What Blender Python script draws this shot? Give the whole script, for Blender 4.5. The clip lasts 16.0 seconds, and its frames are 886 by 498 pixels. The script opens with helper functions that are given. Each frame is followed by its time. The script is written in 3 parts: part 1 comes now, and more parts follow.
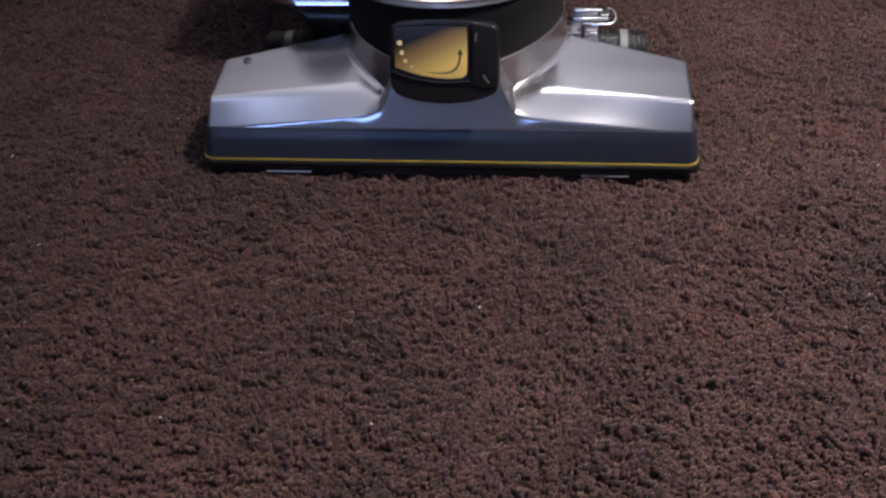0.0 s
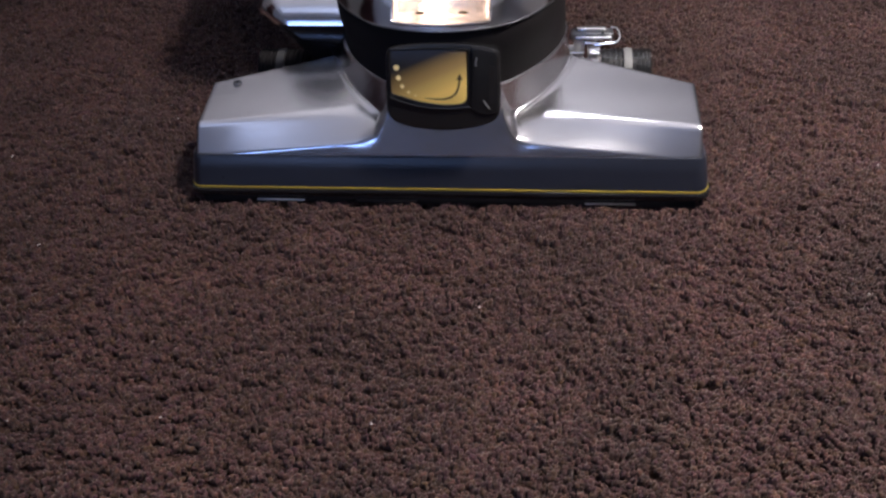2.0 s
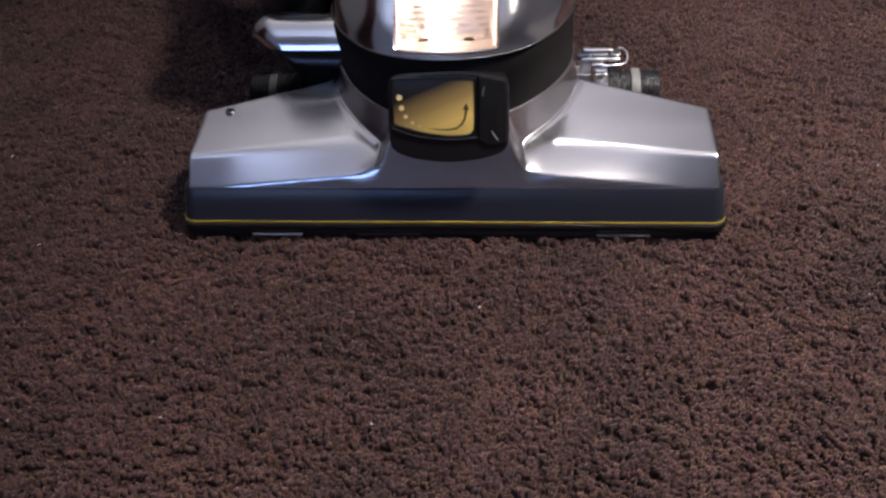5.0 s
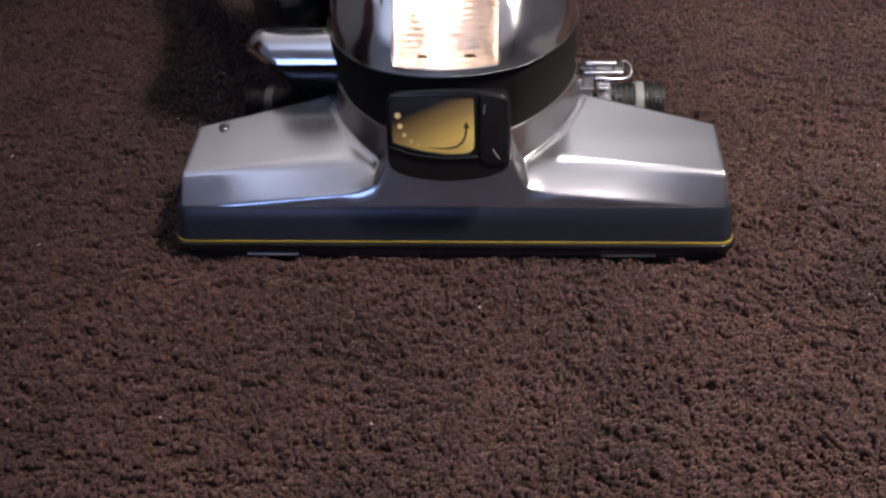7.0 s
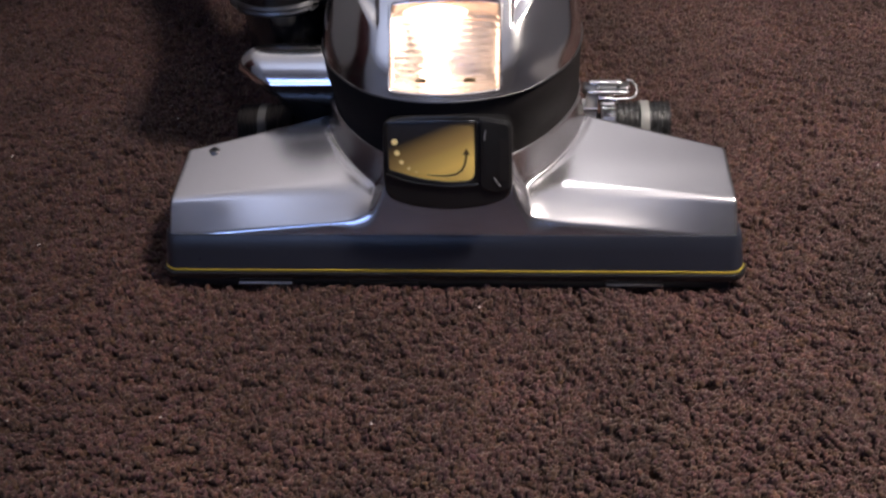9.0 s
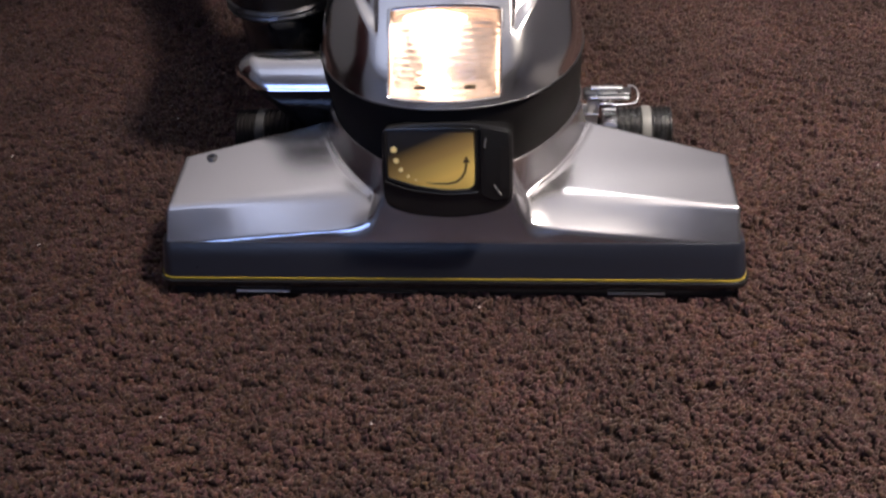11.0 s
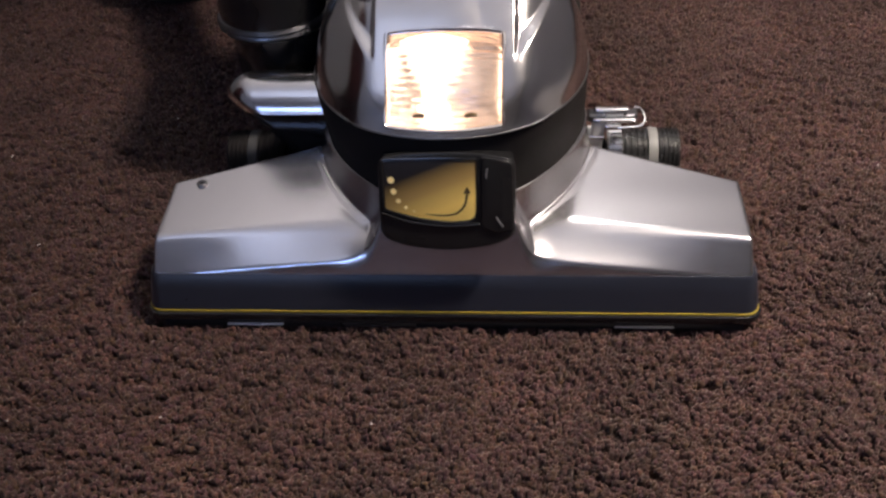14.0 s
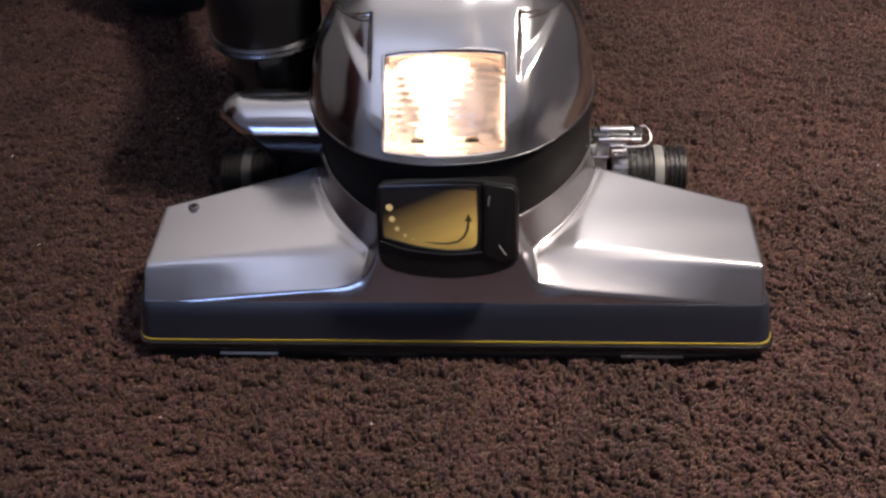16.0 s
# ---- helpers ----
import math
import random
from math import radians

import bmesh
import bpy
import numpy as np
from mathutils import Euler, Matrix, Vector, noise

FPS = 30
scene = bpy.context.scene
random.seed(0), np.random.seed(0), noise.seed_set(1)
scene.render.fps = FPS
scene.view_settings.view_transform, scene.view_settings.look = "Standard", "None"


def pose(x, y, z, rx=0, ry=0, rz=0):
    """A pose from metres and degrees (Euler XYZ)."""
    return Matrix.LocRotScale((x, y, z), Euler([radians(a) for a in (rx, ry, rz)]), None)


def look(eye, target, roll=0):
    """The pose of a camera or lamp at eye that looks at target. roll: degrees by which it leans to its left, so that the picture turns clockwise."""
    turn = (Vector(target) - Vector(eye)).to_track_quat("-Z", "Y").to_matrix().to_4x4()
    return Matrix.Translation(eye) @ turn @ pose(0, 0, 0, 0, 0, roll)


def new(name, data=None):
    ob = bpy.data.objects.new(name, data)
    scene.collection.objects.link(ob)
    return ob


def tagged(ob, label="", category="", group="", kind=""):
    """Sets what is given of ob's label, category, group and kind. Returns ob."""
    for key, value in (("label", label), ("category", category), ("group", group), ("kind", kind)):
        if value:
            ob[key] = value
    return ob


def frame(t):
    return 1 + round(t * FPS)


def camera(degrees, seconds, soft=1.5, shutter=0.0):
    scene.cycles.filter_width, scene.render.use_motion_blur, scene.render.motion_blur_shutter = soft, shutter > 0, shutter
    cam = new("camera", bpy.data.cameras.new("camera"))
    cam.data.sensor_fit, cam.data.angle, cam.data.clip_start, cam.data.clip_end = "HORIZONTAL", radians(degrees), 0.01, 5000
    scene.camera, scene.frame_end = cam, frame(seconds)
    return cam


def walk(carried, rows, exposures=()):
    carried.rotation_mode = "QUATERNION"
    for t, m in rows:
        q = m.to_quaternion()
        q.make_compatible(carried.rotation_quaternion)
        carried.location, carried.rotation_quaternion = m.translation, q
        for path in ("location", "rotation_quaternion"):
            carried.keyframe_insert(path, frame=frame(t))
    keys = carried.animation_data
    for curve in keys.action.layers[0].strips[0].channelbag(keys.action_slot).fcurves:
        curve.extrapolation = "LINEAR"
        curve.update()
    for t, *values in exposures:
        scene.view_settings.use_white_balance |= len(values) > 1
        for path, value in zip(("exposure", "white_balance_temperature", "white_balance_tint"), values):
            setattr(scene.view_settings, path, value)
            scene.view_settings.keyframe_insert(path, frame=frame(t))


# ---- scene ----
EYE, TILT, ROLL = (0.0, 0.0, 0.3959), radians(39.344), -3.494
cam = camera(52.0, 16.0, soft=2.6)
AIM = (0.0, math.cos(TILT), EYE[2] - math.sin(TILT))
walk(cam, [(0.0, look(EYE, AIM, ROLL)), (16.0, look(EYE, AIM, ROLL))], exposures=[(0.0, 0.03, 6350, 10), (4.0, 0.03, 6500, 10), (16.0, 0.05, 7350, 10)])

# ---- light: unseen pendant and ceiling lamps, two added uplights, a cool window inferred behind the camera, the vacuum's own headlight ----
world = bpy.data.worlds.new("world")
scene.world = world
world.use_nodes = True
sky = world.node_tree.nodes.new("ShaderNodeTexSky")
sky.sky_type, sky.sun_disc, sky.sun_elevation, sky.sun_rotation = "NISHITA", False, radians(12), radians(200)
world.node_tree.links.new(sky.outputs["Color"], world.node_tree.nodes["Background"].inputs["Color"])
world.node_tree.nodes["Background"].inputs["Strength"].default_value = 0.08


def area_lamp(name, m, sx, sy, power, colour, shape="RECTANGLE", spread=180):
    data = bpy.data.lights.new(name, "AREA")
    data.shape, data.size, data.size_y, data.energy, data.color = shape, sx, sy, power, colour
    data.spread = radians(spread)
    ob = new(name, data)
    ob.matrix_world = m
    return ob


# Unseen key light from the right; the pendant's form is assumed.
PENDANT = (0.86, 0.28, 1.66)
area_lamp("pendant_lamp_light", look(PENDANT, (PENDANT[0], PENDANT[1], 0)), 0.24, 0.24, 30, (1.0, 0.915, 0.88), "DISK", 100)
# Unseen lamp, added to draw the bright line along the right wing's ridge.
CEILING_LAMP = (0.32, 1.35)
area_lamp("ceiling_lamp_light", look((*CEILING_LAMP, 2.33), (*CEILING_LAMP, 0)), 0.13, 0.13, 5.5, (0.93, 0.94, 1.0), "DISK")
# Added out of view: bluish fill on the ceiling, mirrored by the left wing.
LEFT_FILL = (-0.75, -0.45, 1.40)
area_lamp("left_fill_light", look((LEFT_FILL[0], LEFT_FILL[1], LEFT_FILL[2] + 0.06), (LEFT_FILL[0] + 0.15, LEFT_FILL[1] + 0.1, 2.4)), 0.2, 0.2, 10, (0.60, 0.71, 1.0), "DISK")
# Added uplight, never in view: brightens the ceiling that the wing tops mirror.
UPLIGHT = (0.0, 2.05, 0.90)
area_lamp("ceiling_fill_light", look((UPLIGHT[0], UPLIGHT[1], UPLIGHT[2] + 0.06), (UPLIGHT[0], UPLIGHT[1], 2.4)), 0.2, 0.2, 22, (0.97, 0.95, 1.0), "DISK")
WIN = (-1.05, -1.80, 0.92)
area_lamp("window_light", look((WIN[0], WIN[1] + 0.02, WIN[2]), (WIN[0], 0, WIN[2])), 1.3, 0.42, 4.6, (0.24, 0.42, 1.0))


# ---- materials ----
def material(name, base, rough=0.5, metal=0.0, spec=0.5, vary=0.12, grain=60.0, bump=0.1, bump_scale=400.0, stretch=(1, 1, 1), coat=0.0, rough_vary=0.08):
    m = bpy.data.materials.new(name)
    m.use_nodes = True
    nt = m.node_tree
    b = nt.nodes["Principled BSDF"]
    co = nt.nodes.new("ShaderNodeTexCoord")
    mp = nt.nodes.new("ShaderNodeMapping")
    mp.inputs["Scale"].default_value = stretch
    nt.links.new(co.outputs["Object"], mp.inputs["Vector"])
    n1 = nt.nodes.new("ShaderNodeTexNoise")
    n1.inputs["Scale"].default_value, n1.inputs["Detail"].default_value = grain, 4
    n2 = nt.nodes.new("ShaderNodeTexNoise")
    n2.inputs["Scale"].default_value, n2.inputs["Detail"].default_value = bump_scale, 3
    for n in (n1, n2):
        nt.links.new(mp.outputs["Vector"], n.inputs["Vector"])
    mix = nt.nodes.new("ShaderNodeMix")
    mix.data_type = "RGBA"
    mix.inputs["A"].default_value = (*[c * (1 - vary) for c in base], 1)
    mix.inputs["B"].default_value = (*[min(1, c * (1 + vary)) for c in base], 1)
    nt.links.new(n1.outputs["Fac"], mix.inputs["Factor"])
    nt.links.new(mix.outputs["Result"], b.inputs["Base Color"])
    mr = nt.nodes.new("ShaderNodeMapRange")
    mr.inputs["From Min"].default_value, mr.inputs["From Max"].default_value = 0.15, 0.85
    mr.inputs["To Min"].default_value, mr.inputs["To Max"].default_value = max(0.02, rough - rough_vary), min(1, rough + rough_vary)
    nt.links.new(n1.outputs["Fac"], mr.inputs["Value"])
    nt.links.new(mr.outputs["Result"], b.inputs["Roughness"])
    if bump:
        bp = nt.nodes.new("ShaderNodeBump")
        bp.inputs["Strength"].default_value, bp.inputs["Distance"].default_value = bump, 0.0004
        nt.links.new(n2.outputs["Fac"], bp.inputs["Height"])
        nt.links.new(bp.outputs["Normal"], b.inputs["Normal"])
    b.inputs["Metallic"].default_value = metal
    b.inputs["Specular IOR Level"].default_value = spec
    b.inputs["Coat Weight"].default_value = coat
    return m


def glow_material(name, colour, strength):
    m = bpy.data.materials.new(name)
    m.use_nodes = True
    b = m.node_tree.nodes["Principled BSDF"]
    b.inputs["Base Color"].default_value = (*colour, 1)
    b.inputs["Emission Color"].default_value = (*colour, 1)
    b.inputs["Emission Strength"].default_value = strength
    return m


def carpet_material():
    m = bpy.data.materials.new("carpet_yarn")
    m.use_nodes = True
    nt = m.node_tree
    b = nt.nodes["Principled BSDF"]
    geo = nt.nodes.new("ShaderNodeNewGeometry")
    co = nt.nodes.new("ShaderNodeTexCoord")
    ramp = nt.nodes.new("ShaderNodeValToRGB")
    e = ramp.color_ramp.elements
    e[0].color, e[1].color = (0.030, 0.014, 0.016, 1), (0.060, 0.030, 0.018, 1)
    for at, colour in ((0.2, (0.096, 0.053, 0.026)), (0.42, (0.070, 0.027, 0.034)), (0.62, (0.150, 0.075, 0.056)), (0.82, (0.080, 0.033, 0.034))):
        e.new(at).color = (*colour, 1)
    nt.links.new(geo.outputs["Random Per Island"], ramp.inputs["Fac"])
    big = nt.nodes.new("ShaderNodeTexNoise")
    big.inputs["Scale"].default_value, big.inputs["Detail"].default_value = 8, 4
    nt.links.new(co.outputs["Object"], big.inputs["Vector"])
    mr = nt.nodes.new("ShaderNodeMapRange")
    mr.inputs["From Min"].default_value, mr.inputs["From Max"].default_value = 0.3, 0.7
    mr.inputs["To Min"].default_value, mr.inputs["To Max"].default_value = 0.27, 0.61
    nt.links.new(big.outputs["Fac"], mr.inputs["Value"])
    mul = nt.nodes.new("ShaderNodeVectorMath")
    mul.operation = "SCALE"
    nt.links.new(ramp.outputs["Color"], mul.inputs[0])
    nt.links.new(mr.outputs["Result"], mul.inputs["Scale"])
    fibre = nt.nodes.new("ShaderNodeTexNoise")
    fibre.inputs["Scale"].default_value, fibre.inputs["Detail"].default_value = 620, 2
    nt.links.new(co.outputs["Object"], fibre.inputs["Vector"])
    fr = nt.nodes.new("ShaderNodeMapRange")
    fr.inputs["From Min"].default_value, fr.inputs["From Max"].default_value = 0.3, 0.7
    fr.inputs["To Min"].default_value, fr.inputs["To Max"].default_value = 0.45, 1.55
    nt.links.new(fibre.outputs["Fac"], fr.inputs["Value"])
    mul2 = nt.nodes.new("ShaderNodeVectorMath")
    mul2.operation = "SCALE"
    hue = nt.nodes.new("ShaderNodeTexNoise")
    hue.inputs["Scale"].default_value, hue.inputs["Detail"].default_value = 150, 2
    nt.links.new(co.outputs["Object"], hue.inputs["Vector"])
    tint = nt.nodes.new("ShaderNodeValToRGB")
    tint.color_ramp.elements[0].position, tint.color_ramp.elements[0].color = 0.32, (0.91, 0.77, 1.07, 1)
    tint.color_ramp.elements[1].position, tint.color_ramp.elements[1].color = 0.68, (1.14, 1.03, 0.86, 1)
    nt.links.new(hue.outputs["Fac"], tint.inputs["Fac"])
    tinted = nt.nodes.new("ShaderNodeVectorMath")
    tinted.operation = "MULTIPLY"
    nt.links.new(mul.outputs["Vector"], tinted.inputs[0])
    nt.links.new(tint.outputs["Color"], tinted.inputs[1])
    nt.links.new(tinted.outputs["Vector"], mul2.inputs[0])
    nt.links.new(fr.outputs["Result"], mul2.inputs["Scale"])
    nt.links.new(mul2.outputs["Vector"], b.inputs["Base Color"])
    fine = nt.nodes.new("ShaderNodeTexNoise")
    fine.inputs["Scale"].default_value, fine.inputs["Detail"].default_value = 1800, 2
    nt.links.new(co.outputs["Object"], fine.inputs["Vector"])
    bp = nt.nodes.new("ShaderNodeBump")
    bp.inputs["Strength"].default_value, bp.inputs["Distance"].default_value = 0.6, 0.0005
    nt.links.new(fine.outputs["Fac"], bp.inputs["Height"])
    nt.links.new(bp.outputs["Normal"], b.inputs["Normal"])
    b.inputs["Roughness"].default_value = 0.85
    b.inputs["Specular IOR Level"].default_value = 0.25
    b.inputs["Sheen Weight"].default_value = 0.25
    b.inputs["Sheen Roughness"].default_value = 0.5
    b.inputs["Sheen Tint"].default_value = (0.8, 0.66, 0.62, 1)
    return m


def label_material():
    """Printed plate: black above fading to gold towards its lower edge."""
    m = bpy.data.materials.new("gold_fade_print")
    m.use_nodes = True
    nt = m.node_tree
    b = nt.nodes["Principled BSDF"]
    co = nt.nodes.new("ShaderNodeTexCoord")
    sep = nt.nodes.new("ShaderNodeSeparateXYZ")
    nt.links.new(co.outputs["Generated"], sep.inputs["Vector"])
    # fade runs from the upper left down to the lower right
    a = nt.nodes.new("ShaderNodeMath")
    a.operation, a.inputs[1].default_value = "MULTIPLY_ADD", 0.55
    nt.links.new(sep.outputs["X"], a.inputs[0])
    s = nt.nodes.new("ShaderNodeMath")
    s.operation, s.inputs[0].default_value = "SUBTRACT", 0.84
    nt.links.new(sep.outputs["Z"], s.inputs[1])
    nt.links.new(s.outputs["Value"], a.inputs[2])
    ramp = nt.nodes.new("ShaderNodeValToRGB")
    e = ramp.color_ramp.elements
    e[0].position, e[0].color = 0.25, (0.012, 0.011, 0.012, 1)
    e[1].position, e[1].color = 0.98, (0.95, 0.66, 0.18, 1)
    mid = e.new(0.62)
    mid.color = (0.38, 0.25, 0.085, 1)
    nt.links.new(a.outputs["Value"], ramp.inputs["Fac"])
    nt.links.new(ramp.outputs["Color"], b.inputs["Base Color"])
    b.inputs["Roughness"].default_value = 0.28
    b.inputs["Coat Weight"].default_value = 0.5
    return m


def lens_material():
    m = bpy.data.materials.new("clear_ribbed_lens")
    m.use_nodes = True
    nt = m.node_tree
    b = nt.nodes["Principled BSDF"]
    b.inputs["Base Color"].default_value = (1.0, 0.95, 0.9, 1)
    b.inputs["Roughness"].default_value = 0.04
    b.inputs["Transmission Weight"].default_value = 1.0
    b.inputs["IOR"].default_value = 1.42
    return m


BRUSHED = material("brushed_aluminium", (0.72, 0.71, 0.735), 0.21, 1.0, vary=0.13, grain=26, bump=0.06, bump_scale=900, stretch=(0.3, 1, 1), rough_vary=0.07)
POLISHED = material("polished_aluminium", (0.78, 0.77, 0.78), 0.15, 1.0, vary=0.09, grain=25, bump=0.05, bump_scale=160, rough_vary=0.09)
CHROME = material("chrome", (0.85, 0.85, 0.88), 0.07, 1.0, vary=0.03, bump=0.0, rough_vary=0.03)
BRIGHT = material("bright_chrome", (0.88, 0.88, 0.90), 0.2, 1.0, vary=0.04, grain=200, bump=0.03)
STEEL = material("worn_steel", (0.72, 0.72, 0.74), 0.42, 1.0, vary=0.1, grain=200, bump=0.1)
PALE = material("pale_grey_plastic", (0.62, 0.62, 0.64), 0.4, vary=0.05, bump=0.05)
NAVY = material("navy_rubber", (0.0145, 0.0165, 0.025), 0.28, spec=0.42, rough_vary=0.01, vary=0.05, grain=40, bump=0.15, bump_scale=1500)
BLACK = material("black_plastic", (0.012, 0.012, 0.013), 0.15, spec=0.40, vary=0.2, grain=40, bump=0.05, bump_scale=1200)
MATT_BLACK = material("matt_black_plastic", (0.017, 0.0155, 0.016), 0.7, spec=0.03, vary=0.2, grain=40, bump=0.15, bump_scale=1400)
DARK_METAL = material("dark_metal", (0.22, 0.22, 0.23), 0.3, 1.0, vary=0.1, grain=80, bump=0.05)
RUBBER = material("black_rubber", (0.016, 0.016, 0.017), 0.26, vary=0.25, grain=90, bump=0.3, bump_scale=900)
# Left wheel's band only: its shade is put into a darker grey.
SHADED_GREY = material("shaded_grey_plastic", (0.04, 0.04, 0.042), 0.6, vary=0.2, grain=80, bump=0.2)
GREY = material("grey_plastic", (0.17, 0.17, 0.168), 0.5, vary=0.1, grain=80, bump=0.2)
GOLD = material("gold_print", (0.36, 0.27, 0.035), 0.4, vary=0.12, grain=120, bump=0.0)
PALE_GOLD = material("pale_gold_print", (0.88, 0.70, 0.32), 0.45, vary=0.05, bump=0.0)
BROWN = material("brown_print", (0.07, 0.045, 0.015), 0.45, vary=0.05, bump=0.0)
CLOTH = material("black_cloth", (0.012, 0.012, 0.013), 0.9, vary=0.3, grain=30, bump=0.5, bump_scale=700)
REFLECTOR = material("reflector", (0.80, 0.69, 0.62), 0.22, 0.8, vary=0.05, bump=0.1, bump_scale=150)
LABEL = label_material()
LENS = lens_material()
BULB = glow_material("lit_bulb", (1.0, 0.86, 0.77), 3.2)
CARPET = carpet_material()
PLUSH = material("carpet_plush", (0.033, 0.018, 0.016), 0.9, spec=0.15, vary=0.45, grain=160, bump=0.9, bump_scale=300)
UNDERLAY = material("carpet_backing", (0.035, 0.019, 0.015), 0.95, spec=0.1, vary=0.35, grain=260, bump=0.8, bump_scale=420)
CURTAIN = material("red_cloth", (0.10, 0.022, 0.02), 0.9, vary=0.3, grain=12, bump=0.3, bump_scale=300)
LINT = material("white_lint", (0.75, 0.73, 0.70), 0.8, bump=0.0)
WALL = material("wall_paint", (0.40, 0.385, 0.38), 0.85, vary=0.04, grain=3, bump=0.1, bump_scale=120)
CEILING = material("ceiling_paint", (0.82, 0.81, 0.84), 0.9, vary=0.03, grain=3, bump=0.2, bump_scale=90)
WHITE = material("white_paint", (0.78, 0.77, 0.76), 0.5, vary=0.03, bump=0.0)
GLASS_GLOW = glow_material("frosted_lamp_glass", (1.0, 0.94, 0.96), 6.0)
DAY = glow_material("dusk_sky", (0.38, 0.54, 1.0), 2.2)


# ---- mesh helpers (shapes in millimetres) ----
def link_mesh(name, verts, faces, mat, parent=None, label="", sharp=35.0, scale=0.001):
    me = bpy.data.meshes.new(name)
    v = np.asarray(verts, dtype=float) * scale
    me.from_pydata([tuple(p) for p in v], [], [tuple(int(i) for i in f) for f in faces])
    me.update()
    me.polygons.foreach_set("use_smooth", [True] * len(me.polygons))
    me.set_sharp_from_angle(angle=radians(sharp))
    me.materials.append(mat)
    ob = new(name, me)
    if parent is not None:
        ob.parent = parent
    if label:
        ob["label"] = label
    return ob


def part(name, bm, mat, parent, label="", sharp=35.0):
    """A bmesh, in millimetres, as one mesh object under a thing or a part."""
    bmesh.ops.recalc_face_normals(bm, faces=bm.faces)
    bm.verts.index_update()
    verts = [v.co[:] for v in bm.verts]
    faces = [[v.index for v in f.verts] for f in bm.faces]
    bm.free()
    return link_mesh(name, verts, faces, mat, parent, label, sharp)


def loft(rings, close_ring=True, cap_start=True, cap_end=True):
    """A bmesh through rings of equally many points."""
    bm = bmesh.new()
    vs = [[bm.verts.new(p) for p in r] for r in rings]
    n = len(rings[0])
    for a, b in zip(vs, vs[1:]):
        for i in range(n if close_ring else n - 1):
            j = (i + 1) % n
            bm.faces.new((a[i], a[j], b[j], b[i]))
    if cap_start:
        bm.faces.new(list(reversed(vs[0])))
    if cap_end:
        bm.faces.new(vs[-1])
    return bm


def spin_x(profile, cy, cz, n=40):
    """Rings round an axis along x from (x, radius) pairs."""
    return loft([[(x, cy + r * math.cos(2 * math.pi * k / n), cz + r * math.sin(2 * math.pi * k / n)) for k in range(n)] for x, r in profile])


def spin_z(profile, cx, cy, n=48):
    return loft([[(cx + r * math.cos(2 * math.pi * k / n), cy + r * math.sin(2 * math.pi * k / n), z) for k in range(n)] for z, r in profile])


def box(lo, hi, bevel=0.0, segments=2):
    bm = bmesh.new()
    bmesh.ops.create_cube(bm, size=1.0)
    for v in bm.verts:
        v.co = Vector([lo[i] + (v.co[i] + 0.5) * (hi[i] - lo[i]) for i in range(3)])
    if bevel:
        bmesh.ops.bevel(bm, geom=list(bm.edges), offset=bevel, segments=segments, affect="EDGES", profile=0.5)
    return bm


def tube(points, radius, n=8):
    """A round wire through points."""
    pts = [Vector(p) for p in points]
    rings = []
    for i, p in enumerate(pts):
        d = (pts[min(i + 1, len(pts) - 1)] - pts[max(i - 1, 0)]).normalized()
        side = d.orthogonal().normalized() if i == 0 else (side - d * side.dot(d)).normalized()
        up = d.cross(side)
        rings.append([p + radius * (math.cos(2 * math.pi * k / n) * side + math.sin(2 * math.pi * k / n) * up) for k in range(n)])
    return loft(rings)


def smoothstep(a, b, x):
    t = np.clip((x - a) / (b - a), 0, 1)
    return t * t * (3 - 2 * t)


def smax(a, b, k):
    h = np.clip(0.5 + 0.5 * (a - b) / k, 0, 1)
    return b + (a - b) * h + k * h * (1 - h)


def smin(a, b, k):
    return -smax(-a, -b, k)


def arc_resample(p, n):
    d = np.concatenate([[0], np.cumsum(np.linalg.norm(np.diff(p, axis=0), axis=1))])
    s = np.linspace(0, d[-1], n)
    return np.stack([np.interp(s, d, p[:, i]) for i in range(p.shape[1])], 1)


